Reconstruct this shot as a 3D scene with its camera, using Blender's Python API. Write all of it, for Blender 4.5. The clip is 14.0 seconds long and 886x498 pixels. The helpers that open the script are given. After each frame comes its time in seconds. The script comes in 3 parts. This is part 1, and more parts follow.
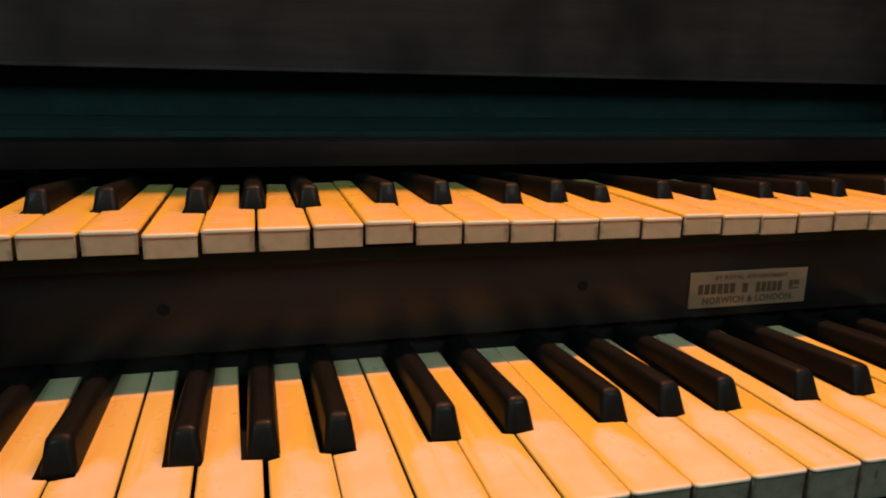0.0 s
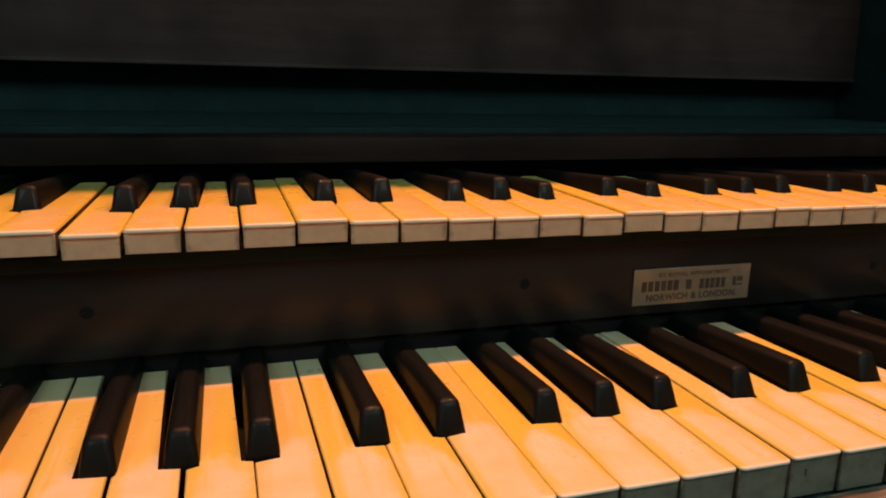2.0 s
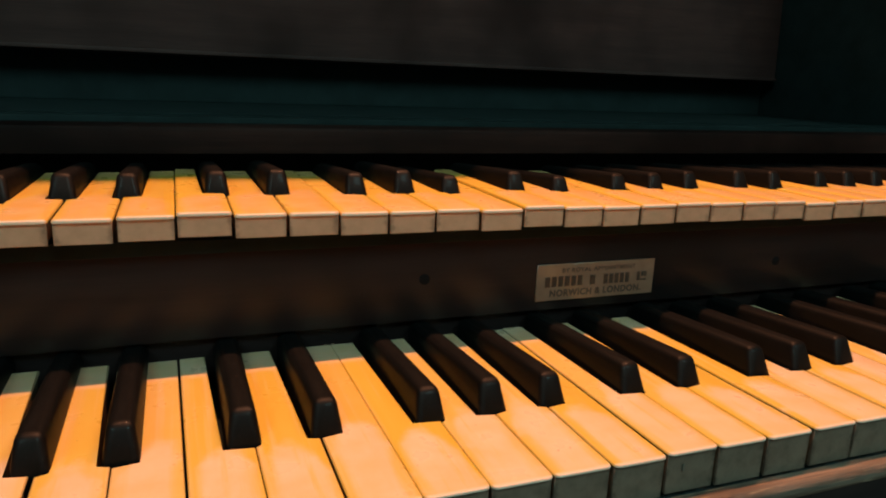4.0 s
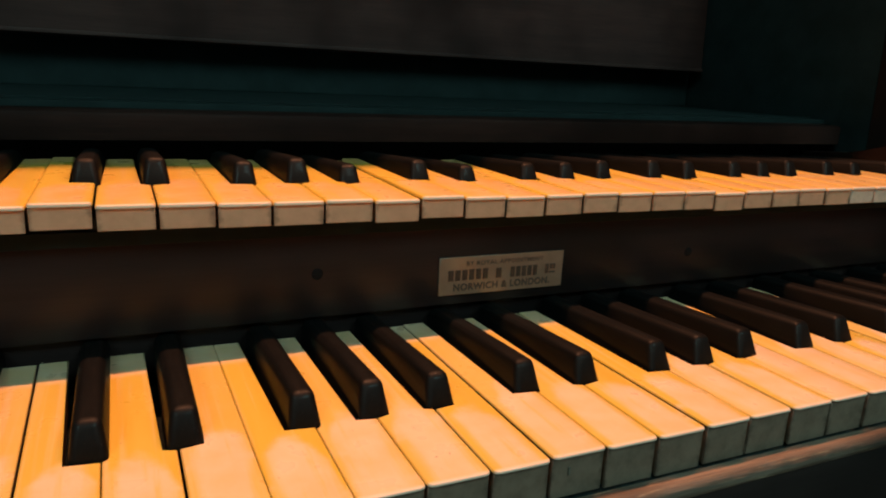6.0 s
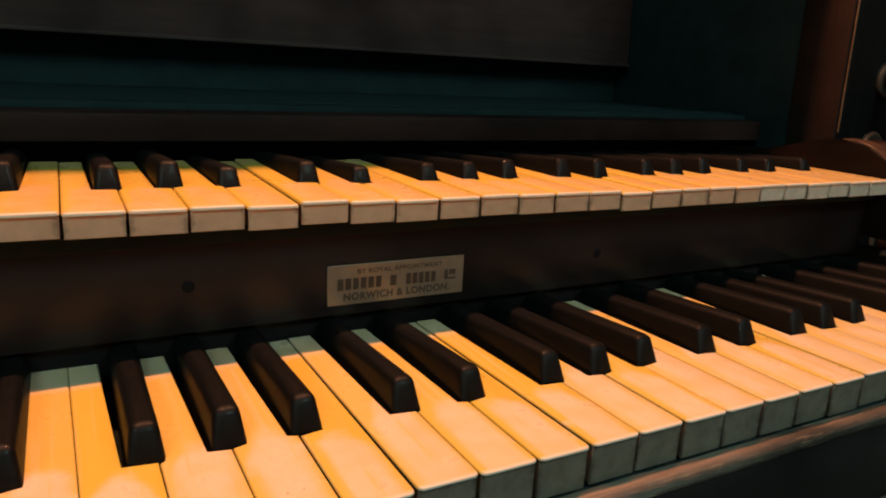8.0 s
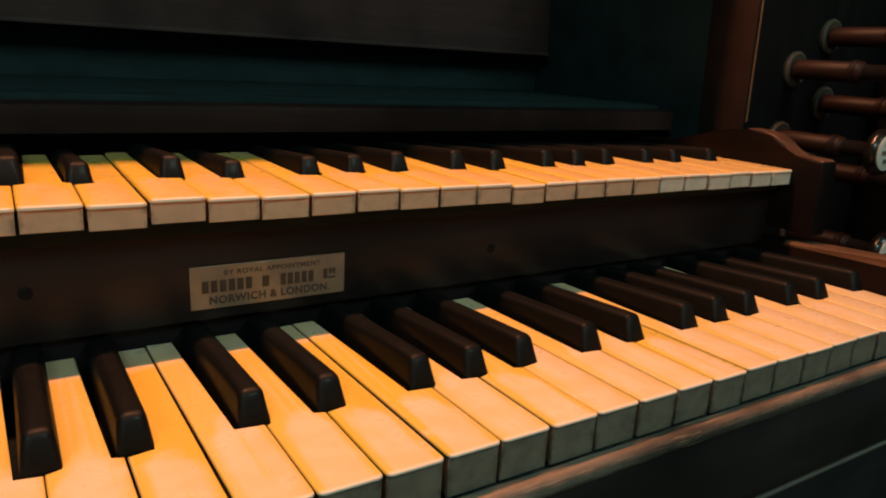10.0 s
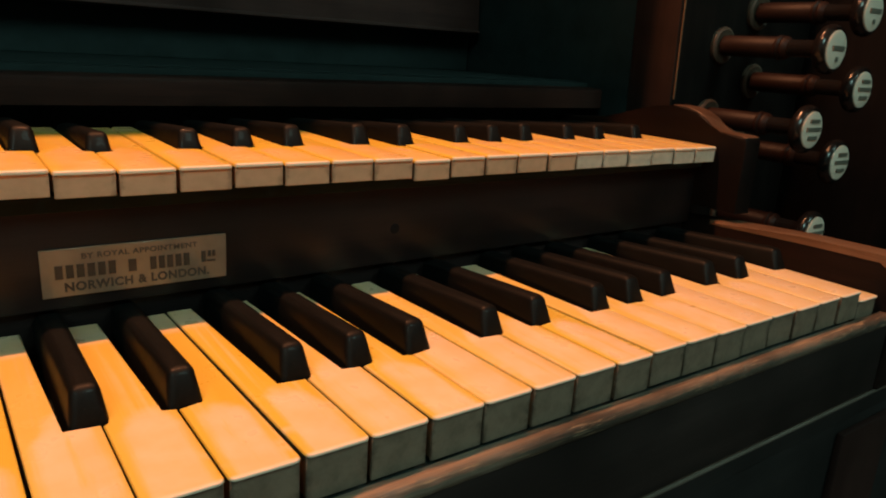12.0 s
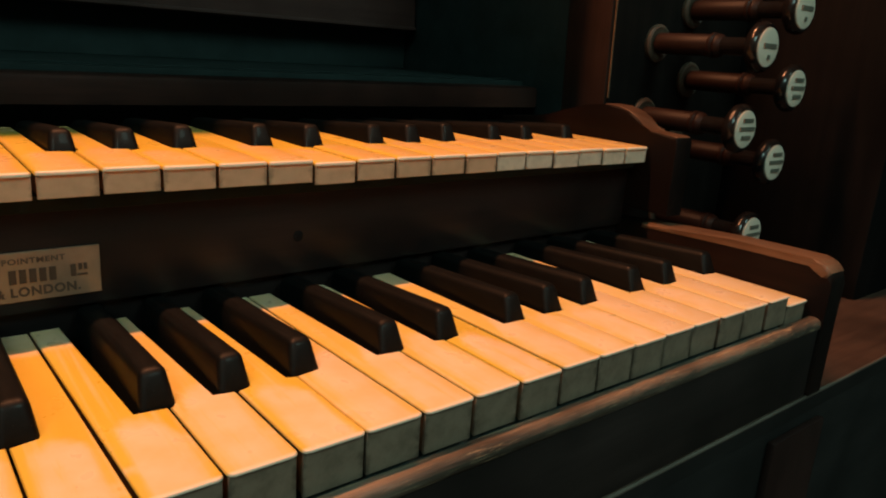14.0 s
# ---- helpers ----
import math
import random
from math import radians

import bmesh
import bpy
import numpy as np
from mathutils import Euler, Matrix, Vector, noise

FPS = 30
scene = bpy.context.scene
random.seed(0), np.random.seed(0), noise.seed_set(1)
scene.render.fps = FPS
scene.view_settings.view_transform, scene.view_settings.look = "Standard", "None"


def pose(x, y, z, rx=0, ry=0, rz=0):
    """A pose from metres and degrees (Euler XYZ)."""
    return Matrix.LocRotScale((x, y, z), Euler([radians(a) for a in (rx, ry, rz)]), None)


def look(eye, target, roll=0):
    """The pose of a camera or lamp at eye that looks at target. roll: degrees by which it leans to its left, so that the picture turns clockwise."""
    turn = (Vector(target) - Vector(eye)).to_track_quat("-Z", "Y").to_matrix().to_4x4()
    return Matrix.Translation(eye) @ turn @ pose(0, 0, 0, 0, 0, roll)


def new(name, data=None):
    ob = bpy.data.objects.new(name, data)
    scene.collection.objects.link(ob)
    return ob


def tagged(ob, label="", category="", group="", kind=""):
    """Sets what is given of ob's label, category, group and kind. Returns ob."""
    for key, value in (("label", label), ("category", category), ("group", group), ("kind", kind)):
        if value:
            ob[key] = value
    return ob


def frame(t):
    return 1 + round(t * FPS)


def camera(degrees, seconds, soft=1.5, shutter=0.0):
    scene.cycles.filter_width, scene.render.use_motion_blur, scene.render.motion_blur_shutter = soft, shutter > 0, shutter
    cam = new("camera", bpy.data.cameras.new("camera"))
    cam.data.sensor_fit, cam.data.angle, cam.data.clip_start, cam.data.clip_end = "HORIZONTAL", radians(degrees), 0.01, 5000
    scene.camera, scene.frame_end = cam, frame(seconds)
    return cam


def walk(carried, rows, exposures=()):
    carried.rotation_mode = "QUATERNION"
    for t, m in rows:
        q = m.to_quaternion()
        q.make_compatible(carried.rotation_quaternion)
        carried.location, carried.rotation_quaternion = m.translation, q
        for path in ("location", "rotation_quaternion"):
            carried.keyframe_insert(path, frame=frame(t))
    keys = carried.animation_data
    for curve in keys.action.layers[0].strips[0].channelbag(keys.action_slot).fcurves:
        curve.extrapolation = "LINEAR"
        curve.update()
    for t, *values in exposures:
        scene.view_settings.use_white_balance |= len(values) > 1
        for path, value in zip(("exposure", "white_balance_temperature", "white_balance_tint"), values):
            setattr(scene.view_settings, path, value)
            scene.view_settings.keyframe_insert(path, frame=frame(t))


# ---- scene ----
cam = camera(64.2, 14.0, soft=2.0)
PATH = [
    (0, (-0.66, -0.187, 0.132), (-0.159, 1.695, -0.323), 1.1),
    (0.5, (-0.652, -0.187, 0.132), (-0.134, 1.689, -0.326), 1.2),
    (1, (-0.651, -0.186, 0.133), (-0.114, 1.683, -0.332), 1.3),
    (1.5, (-0.646, -0.185, 0.132), (-0.09, 1.68, -0.329), 1.3),
    (2, (-0.642, -0.185, 0.132), (-0.067, 1.673, -0.332), 1.3),
    (2.5, (-0.636, -0.187, 0.132), (-0.032, 1.661, -0.337), 1.5),
    (3, (-0.628, -0.189, 0.133), (0.006, 1.649, -0.336), 1.8),
    (5.5, (-0.588, -0.182, 0.129), (0.199, 1.588, -0.366), 2.9),
    (6, (-0.579, -0.181, 0.129), (0.238, 1.576, -0.366), 3.0),
    (6.5, (-0.568, -0.179, 0.128), (0.277, 1.565, -0.367), 3.0),
    (7, (-0.557, -0.175, 0.13), (0.316, 1.553, -0.371), 2.9),
    (7.5, (-0.548, -0.174, 0.13), (0.35, 1.541, -0.374), 2.9),
    (8, (-0.54, -0.175, 0.131), (0.389, 1.523, -0.372), 3.1),
    (8.5, (-0.53, -0.18, 0.133), (0.429, 1.5, -0.375), 3.2),
    (11, (-0.477, -0.177, 0.128), (0.61, 1.414, -0.408), 3.4),
    (11.5, (-0.467, -0.177, 0.123), (0.644, 1.395, -0.421), 3.5),
    (12, (-0.458, -0.175, 0.122), (0.674, 1.381, -0.423), 3.6),
    (12.5, (-0.447, -0.174, 0.123), (0.699, 1.371, -0.422), 3.6),
    (13, (-0.439, -0.173, 0.123), (0.729, 1.358, -0.415), 3.6),
    (13.5, (-0.43, -0.172, 0.121), (0.755, 1.347, -0.414), 3.6),
    (14, (-0.42, -0.173, 0.121), (0.79, 1.326, -0.417), 3.8),
]
# the clip's camera drifts to a warmer, slightly darker picture
TINTS = [(0, 0.0, 6250, 10), (8.5, 0.0, 6250, 10), (11, -0.03, 6700, 10), (12.5, -0.06, 6950, 10), (14, -0.06, 6950, 10)]
walk(cam, [(t, look(eye, target, roll)) for t, eye, target, roll in PATH], TINTS)

# ---------------------------------------------------------------- light
world = bpy.data.worlds.new("world")
scene.world = world
world.use_nodes = True
world.node_tree.nodes["Background"].inputs[0].default_value = (0.30, 0.62, 0.60, 1)
world.node_tree.nodes["Background"].inputs[1].default_value = 0.02


def area_lamp(name, eye, target, watts, colour, wide, high):
    data = bpy.data.lights.new(name, "AREA")
    data.shape, data.size, data.size_y = "RECTANGLE", wide, high
    data.energy, data.color = watts, colour
    ob = new(name, data)
    ob.matrix_world = look(eye, target)
    return ob


# the warm console lamp over the manuals
area_lamp("console_lamp_light", (-0.41, 0.224, 0.88), (-0.41, 0.19, 0.0), 13.4, (1.0, 0.390, 0.185), 0.76, 0.016)
# cool fill from two unseen high windows, added behind the player
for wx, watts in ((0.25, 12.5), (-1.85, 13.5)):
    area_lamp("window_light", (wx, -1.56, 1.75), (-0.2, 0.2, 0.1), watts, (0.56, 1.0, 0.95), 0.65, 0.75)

# ---------------------------------------------------------------- materials


def material(name, rough=0.5, metal=0.0):
    m = bpy.data.materials.new(name)
    m.use_nodes = True
    nt = m.node_tree
    b = nt.nodes["Principled BSDF"]
    b.inputs["Roughness"].default_value = rough
    b.inputs["Metallic"].default_value = metal
    return m, nt, b


def ramp(nt, fac, stops):
    r = nt.nodes.new("ShaderNodeValToRGB")
    while len(r.color_ramp.elements) < len(stops):
        r.color_ramp.elements.new(0.5)
    for e, (p, c) in zip(r.color_ramp.elements, stops):
        e.position, e.color = p, (*c, 1)
    nt.links.new(fac, r.inputs[0])
    return r.outputs[0]


def scaled(nt, source, scale):
    mp = nt.nodes.new("ShaderNodeMapping")
    mp.inputs["Scale"].default_value = scale
    nt.links.new(source, mp.inputs[0])
    return mp.outputs[0]


def noise_of(nt, vec, scale, detail=4.0, rough=0.55):
    n = nt.nodes.new("ShaderNodeTexNoise")
    n.inputs["Scale"].default_value, n.inputs["Detail"].default_value, n.inputs["Roughness"].default_value = scale, detail, rough
    nt.links.new(vec, n.inputs["Vector"])
    return n.outputs["Fac"]


def maths(nt, op, a, b=None, c=None, clamp=False):
    n = nt.nodes.new("ShaderNodeMath")
    n.operation, n.use_clamp = op, clamp
    for i, v in enumerate((a, b, c)):
        if v is None:
            continue
        if isinstance(v, (int, float)):
            n.inputs[i].default_value = v
        else:
            nt.links.new(v, n.inputs[i])
    return n.outputs[0]


def span(nt, value, a, b, smooth=True):
    """0 below a, 1 above b."""
    n = nt.nodes.new("ShaderNodeMapRange")
    n.interpolation_type = "SMOOTHSTEP" if smooth else "LINEAR"
    n.inputs["From Min"].default_value, n.inputs["From Max"].default_value = a, b
    nt.links.new(value, n.inputs["Value"])
    return n.outputs[0]


def blend(nt, fac, a, b, kind="MIX"):
    n = nt.nodes.new("ShaderNodeMix")
    n.data_type, n.blend_type = "RGBA", kind
    for socket, v in ((n.inputs[0], fac), (n.inputs[6], a), (n.inputs[7], b)):
        if isinstance(v, (int, float)):
            socket.default_value = v
        elif isinstance(v, tuple):
            socket.default_value = (*v, 1)
        else:
            nt.links.new(v, socket)
    return n.outputs[2]


def bump(nt, b, height, distance, strength=1.0):
    n = nt.nodes.new("ShaderNodeBump")
    n.inputs["Strength"].default_value, n.inputs["Distance"].default_value = strength, distance
    nt.links.new(height, n.inputs["Height"])
    nt.links.new(n.outputs[0], b.inputs["Normal"])


def wood(name, dark, light, rough=0.38, along="x", scale=1.0, relief=0.00015, scuffs=0.0, coat=0.0, spec=0.4):
    """Polished timber: long streaks along one axis, pores, slow stains and pale scuffs."""
    m, nt, b = material(name, rough)
    co = nt.nodes.new("ShaderNodeTexCoord").outputs["Object"]
    stretch = {"x": (6, 90, 90), "y": (90, 6, 90), "z": (90, 90, 6)}[along]
    fine = {"x": (40, 900, 900), "y": (900, 40, 900), "z": (900, 900, 40)}[along]
    streak = noise_of(nt, scaled(nt, co, tuple(s * scale for s in stretch)), 1.0, 6, 0.6)
    pores = noise_of(nt, scaled(nt, co, tuple(s * scale for s in fine)), 1.0, 3, 0.6)
    stain = noise_of(nt, co, 9.0, 3)
    grain = maths(nt, "ADD", maths(nt, "MULTIPLY", streak, 0.7), maths(nt, "MULTIPLY", pores, 0.3))
    col = ramp(nt, grain, [(0.33, dark), (0.68, light)])
    col = blend(nt, span(nt, stain, 0.35, 0.75), col, tuple(0.55 * d for d in dark))
    if scuffs:
        scuff = maths(nt, "MULTIPLY", span(nt, noise_of(nt, scaled(nt, co, (40, 800, 800)), 1.0, 5, 0.65), 0.55, 0.66), scuffs)
        col = blend(nt, scuff, col, (0.34, 0.235, 0.145))
    nt.links.new(col, b.inputs["Base Color"])
    rr = maths(nt, "ADD", maths(nt, "MULTIPLY", stain, 0.25), rough - 0.12)
    nt.links.new(rr, b.inputs["Roughness"])
    b.inputs["Specular IOR Level"].default_value = spec
    b.inputs["Coat Weight"].default_value, b.inputs["Coat Roughness"].default_value = coat, 0.2
    bump(nt, b, grain, relief, 0.6)
    return m


def make_ivory(name, pale_a, pale_b):
    """Old ivory: pale where fingers have polished it, deep yellow towards the sharps, along the edges and in streaks."""
    m, nt, b = material(name, 0.33)
    co = nt.nodes.new("ShaderNodeTexCoord").outputs["Object"]
    info = nt.nodes.new("ShaderNodeObjectInfo")
    rnd = info.outputs["Random"]
    sep = nt.nodes.new("ShaderNodeSeparateXYZ")
    nt.links.new(co, sep.inputs[0])
    x, y, z = sep.outputs
    where = nt.nodes.new("ShaderNodeSeparateXYZ")
    nt.links.new(info.outputs["Location"], where.inputs[0])
    shift = nt.nodes.new("ShaderNodeCombineXYZ")
    nt.links.new(maths(nt, "MULTIPLY", rnd, 7.0), shift.inputs[0])
    nt.links.new(maths(nt, "MULTIPLY", rnd, 3.0), shift.inputs[2])
    add = nt.nodes.new("ShaderNodeVectorMath")
    add.operation = "ADD"
    nt.links.new(co, add.inputs[0])
    nt.links.new(shift.outputs[0], add.inputs[1])
    vec = add.outputs[0]
    blot = noise_of(nt, vec, 70.0, 3, 0.5)
    streak = noise_of(nt, scaled(nt, vec, (170, 16, 80)), 1.0, 4, 0.6)
    # the polished patch: a tongue on the head of the key that ends in a rounded lobe before the sharps
    side = maths(nt, "ADD", x, maths(nt, "MULTIPLY", maths(nt, "SUBTRACT", rnd, 0.65), 0.006))
    bow = maths(nt, "MULTIPLY", maths(nt, "MULTIPLY", side, side), 150.0)
    reach = maths(nt, "ADD", maths(nt, "ADD", y, bow), maths(nt, "MULTIPLY", maths(nt, "SUBTRACT", blot, 0.5), 0.018))
    reach = maths(nt, "ADD", reach, maths(nt, "MULTIPLY", maths(nt, "SUBTRACT", rnd, 0.5), 0.022))
    back = span(nt, reach, 0.0480, 0.0610)
    # tails left unyellowed: the grey of their shade is put into the colour
    far = span(nt, maths(nt, "ADD", y, maths(nt, "MULTIPLY", blot, 0.012)), 0.118, 0.128)
    back = maths(nt, "MULTIPLY", back, maths(nt, "SUBTRACT", 1.0, far))
    edge = span(nt, maths(nt, "ADD", maths(nt, "ABSOLUTE", x), maths(nt, "MULTIPLY", maths(nt, "SUBTRACT", streak, 0.5), 0.010)), 0.0052, 0.0112)
    edge = maths(nt, "MULTIPLY", edge, span(nt, noise_of(nt, scaled(nt, vec, (30, 45, 30)), 1.0, 3), 0.24, 0.46))
    line = maths(nt, "MULTIPLY", span(nt, streak, 0.55, 0.72), 0.6)
    lip = maths(nt, "SUBTRACT", 1.0, span(nt, maths(nt, "ADD", y, maths(nt, "MULTIPLY", blot, 0.010)), 0.004, 0.011))
    edge = maths(nt, "MAXIMUM", edge, maths(nt, "MULTIPLY", lip, 0.25))
    yellow = maths(nt, "MAXIMUM", maths(nt, "MAXIMUM", back, edge), line)
    yellow = maths(nt, "MULTIPLY", yellow, maths(nt, "SUBTRACT", 1.0, far))
    yellow = maths(nt, "MULTIPLY", yellow, span(nt, y, 0.0002, 0.0014))
    yellow = maths(nt, "MULTIPLY", yellow, maths(nt, "ADD", 0.72, maths(nt, "MULTIPLY", rnd, 0.28)), clamp=True)
    # paler streaks run through the yellow
    rubbed = noise_of(nt, scaled(nt, vec, (320, 9, 80)), 1.0, 3, 0.5)
    yellow = maths(nt, "MULTIPLY", yellow, maths(nt, "SUBTRACT", 1.0, maths(nt, "MULTIPLY", span(nt, rubbed, 0.50, 0.72), 0.42)))
    # the treble keys are bleached almost evenly
    bleached = maths(nt, "MULTIPLY", span(nt, where.outputs[0], -0.22, -0.12), 0.60)
    yellow = maths(nt, "MULTIPLY", yellow, maths(nt, "SUBTRACT", 1.0, bleached))
    pale = blend(nt, span(nt, blot, 0.3, 0.75), pale_a, pale_b)
    deep = blend(nt, streak, (0.72, 0.45, 0.038), (0.75, 0.54, 0.09))
    col = blend(nt, yellow, pale, deep)
    # front lip: its bright highlight is put into a paler colour
    nose = maths(nt, "SUBTRACT", 1.0, span(nt, maths(nt, "ADD", y, maths(nt, "MULTIPLY", blot, 0.0010)), 0.0012, 0.0030))
    col = blend(nt, maths(nt, "MULTIPLY", nose, 0.8), col, (0.84, 0.70, 0.57))
    # small chips and dirt specks
    speck = span(nt, noise_of(nt, vec, 420.0, 2, 0.4), 0.76, 0.80)
    col = blend(nt, maths(nt, "MULTIPLY", speck, 0.5), col, (0.20, 0.13, 0.07))
    nt.links.new(col, b.inputs["Base Color"])
    nt.links.new(maths(nt, "ADD", 0.20, maths(nt, "MULTIPLY", blot, 0.20)), b.inputs["Roughness"])
    b.inputs["Specular IOR Level"].default_value = 0.32
    bump(nt, b, streak, 0.00006, 0.6)
    return m


def make_front(name, light, dark):
    """Key fronts: ivory-coloured plates, grimy towards the joints."""
    m, nt, b = material(name, 0.5)
    co = nt.nodes.new("ShaderNodeTexCoord").outputs["Object"]
    rnd = nt.nodes.new("ShaderNodeObjectInfo").outputs["Random"]
    sep = nt.nodes.new("ShaderNodeSeparateXYZ")
    nt.links.new(co, sep.inputs[0])
    x, y, z = sep.outputs
    off = nt.nodes.new("ShaderNodeVectorMath")
    off.operation = "ADD"
    nt.links.new(co, off.inputs[0])
    nt.links.new(rnd, off.inputs[1])
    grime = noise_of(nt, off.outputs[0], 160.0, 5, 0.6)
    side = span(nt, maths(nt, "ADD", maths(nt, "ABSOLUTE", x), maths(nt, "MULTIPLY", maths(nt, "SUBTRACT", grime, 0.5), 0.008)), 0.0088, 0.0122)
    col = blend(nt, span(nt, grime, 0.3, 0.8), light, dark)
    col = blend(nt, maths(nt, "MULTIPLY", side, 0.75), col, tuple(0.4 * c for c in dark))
    nt.links.new(col, b.inputs["Base Color"])
    bump(nt, b, grime, 0.0001, 0.5)
    return m


def make_ebony():
    m, nt, b = material("worn_ebony", 0.28)
    co = nt.nodes.new("ShaderNodeTexCoord").outputs["Object"]
    g = noise_of(nt, scaled(nt, co, (500, 24, 500)), 1.0, 4, 0.6)
    s = noise_of(nt, co, 120.0, 4, 0.6)
    col = ramp(nt, g, [(0.35, (0.0026, 0.0030, 0.0031)), (0.75, (0.0068, 0.0066, 0.0064))])
    dust = span(nt, noise_of(nt, co, 900.0, 2), 0.70, 0.75)
    col = blend(nt, maths(nt, "MULTIPLY", dust, 0.08), col, (0.35, 0.32, 0.28))
    nt.links.new(col, b.inputs["Base Color"])
    nt.links.new(maths(nt, "ADD", 0.40, maths(nt, "MULTIPLY", s, 0.22)), b.inputs["Roughness"])
    b.inputs["Specular IOR Level"].default_value = 0.16
    b.inputs["Coat Weight"].default_value, b.inputs["Coat Roughness"].default_value = 0.05, 0.10
    bump(nt, b, g, 0.00006, 0.6)
    return m


def plain(name, colour, rough=0.6, var=0.25, scale=60.0):
    m, nt, b = material(name, rough)
    co = nt.nodes.new("ShaderNodeTexCoord").outputs["Object"]
    n = noise_of(nt, co, scale, 5, 0.6)
    col = ramp(nt, n, [(0.3, tuple(c * (1 - var) for c in colour)), (0.7, tuple(min(1, c * (1 + var)) for c in colour))])
    nt.links.new(col, b.inputs["Base Color"])
    bump(nt, b, n, 0.00008, 0.4)
    return m


EBONY = make_ebony()
IVORY = make_ivory("polished_ivory", (0.84, 0.625, 0.42), (0.80, 0.56, 0.30))
IVORY_UP = make_ivory("yellowed_ivory", (0.77, 0.505, 0.225), (0.74, 0.44, 0.125))
# upper fronts: the warm bounce off the lower keys put into the tan
FRONT_UP = make_front("warm_key_front", (0.68, 0.41, 0.265), (0.58, 0.345, 0.22))
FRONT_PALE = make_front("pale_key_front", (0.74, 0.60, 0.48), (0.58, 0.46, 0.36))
# lower fronts: grimy, with the dim light there put into a darker colour
FRONT_LOW = make_front("grimy_dim_key_front", (0.270, 0.195, 0.140), (0.170, 0.120, 0.085))
KEYWOOD = wood("raw_key_timber", (0.10, 0.06, 0.03), (0.20, 0.13, 0.07), 0.7, "y")
MAHOGANY = wood("dark_mahogany", (0.0125, 0.0085, 0.0082), (0.036, 0.0205, 0.0175), 0.58, "x", relief=0.0003, spec=0.08)
POLISHED = wood("polished_mahogany_board", (0.0135, 0.0100, 0.0100), (0.036, 0.0205, 0.0190), 0.38, "x", relief=0.00012, spec=0.32)
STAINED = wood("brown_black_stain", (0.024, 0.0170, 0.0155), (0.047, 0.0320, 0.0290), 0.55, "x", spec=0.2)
TOPWOOD = wood("brown_table_top", (0.050, 0.027, 0.020), (0.12, 0.065, 0.045), 0.5, "x", spec=0.25)
# front strip of the jamb return; lamplight is put into its brown
RETURN = wood("lit_brown_return", (0.026, 0.0155, 0.013), (0.058, 0.033, 0.026), 0.55, "z", spec=0.10)
APRON = wood("dull_green_black_apron", (0.018, 0.0165, 0.0160), (0.034, 0.030, 0.029), 0.6, "x", spec=0.2)
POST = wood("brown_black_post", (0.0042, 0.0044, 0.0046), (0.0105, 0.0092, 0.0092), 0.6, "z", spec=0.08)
DESK = wood("dull_brown_desk", (0.064, 0.034, 0.031), (0.105, 0.056, 0.050), 0.6, "x", spec=0.12)
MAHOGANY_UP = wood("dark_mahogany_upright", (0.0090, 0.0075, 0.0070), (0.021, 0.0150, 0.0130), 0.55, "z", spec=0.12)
MAHOGANY_DEEP = wood("polished_mahogany_cheek", (0.0075, 0.0042, 0.0036), (0.0195, 0.0095, 0.0072), 0.48, "y", spec=0.16)
WORN = wood("worn_bare_edge", (0.060, 0.042, 0.032), (0.37, 0.265, 0.195), 0.45, "x", scuffs=1.0, relief=0.0020)
PILASTER = wood("red_mahogany", (0.032, 0.014, 0.012), (0.060, 0.026, 0.022), 0.5, "z", spec=0.2)
MOULD = wood("dull_worn_moulding", (0.11, 0.090, 0.074), (0.26, 0.210, 0.172), 0.36, "x")
FASCIA = wood("red_brown_fascia", (0.018, 0.0090, 0.0080), (0.048, 0.0215, 0.017), 0.55, "x", spec=0.08)
ARRIS = wood("rubbed_highlight_edge", (0.13, 0.070, 0.042), (0.42, 0.25, 0.15), 0.45, "z", scuffs=0.6, spec=0.3)
# rubbed cheek tops; lamplight from above is put into the paler colour
CAP = wood("lit_rubbed_mahogany", (0.115, 0.058, 0.034), (0.30, 0.180, 0.110), 0.38, "y")
SHAFT = wood("turned_rosewood", (0.018, 0.0090, 0.0070), (0.046, 0.0225, 0.0175), 0.45, "y", spec=0.18)
COLLAR = wood("turned_collar_wood", (0.085, 0.053, 0.038), (0.18, 0.118, 0.084), 0.42, "z")
BLACKWOOD = plain("ebonised_wood", (0.010, 0.009, 0.009), 0.18, 0.3)
DISC = plain("stop_face_ivory", (0.86, 0.71, 0.58), 0.3, 0.06)
INK = plain("faded_ink", (0.16, 0.14, 0.11), 0.5, 0.2)
PLATE = plain("nameplate_ivorine", (0.27, 0.160, 0.106), 0.26, 0.10, 90.0)
PLATE.node_tree.nodes["Principled BSDF"].inputs["Coat Weight"].default_value = 0.6
PLATE.node_tree.nodes["Principled BSDF"].inputs["Coat Roughness"].default_value = 0.12
PLATE_INK = plain("nameplate_ink", (0.075, 0.042, 0.028), 0.5, 0.3)
IRON = plain("blackened_iron", (0.0145, 0.0110, 0.0108), 0.95, 0.3)
IRON.node_tree.nodes["Principled BSDF"].inputs["Specular IOR Level"].default_value = 0.1
# felt and recess boards: green cast of deep shade put into the colours
FELT = plain("dark_felt", (0.030, 0.046, 0.045), 0.95, 0.3, 300.0)
SHELF = plain("shaded_green_black", (0.016, 0.027, 0.027), 0.8, 0.25, 40.0)
SHELF.node_tree.nodes["Principled BSDF"].inputs["Specular IOR Level"].default_value = 0.15
PLASTER = plain("room_plaster", (0.36, 0.43, 0.42), 0.9, 0.08, 5.0)
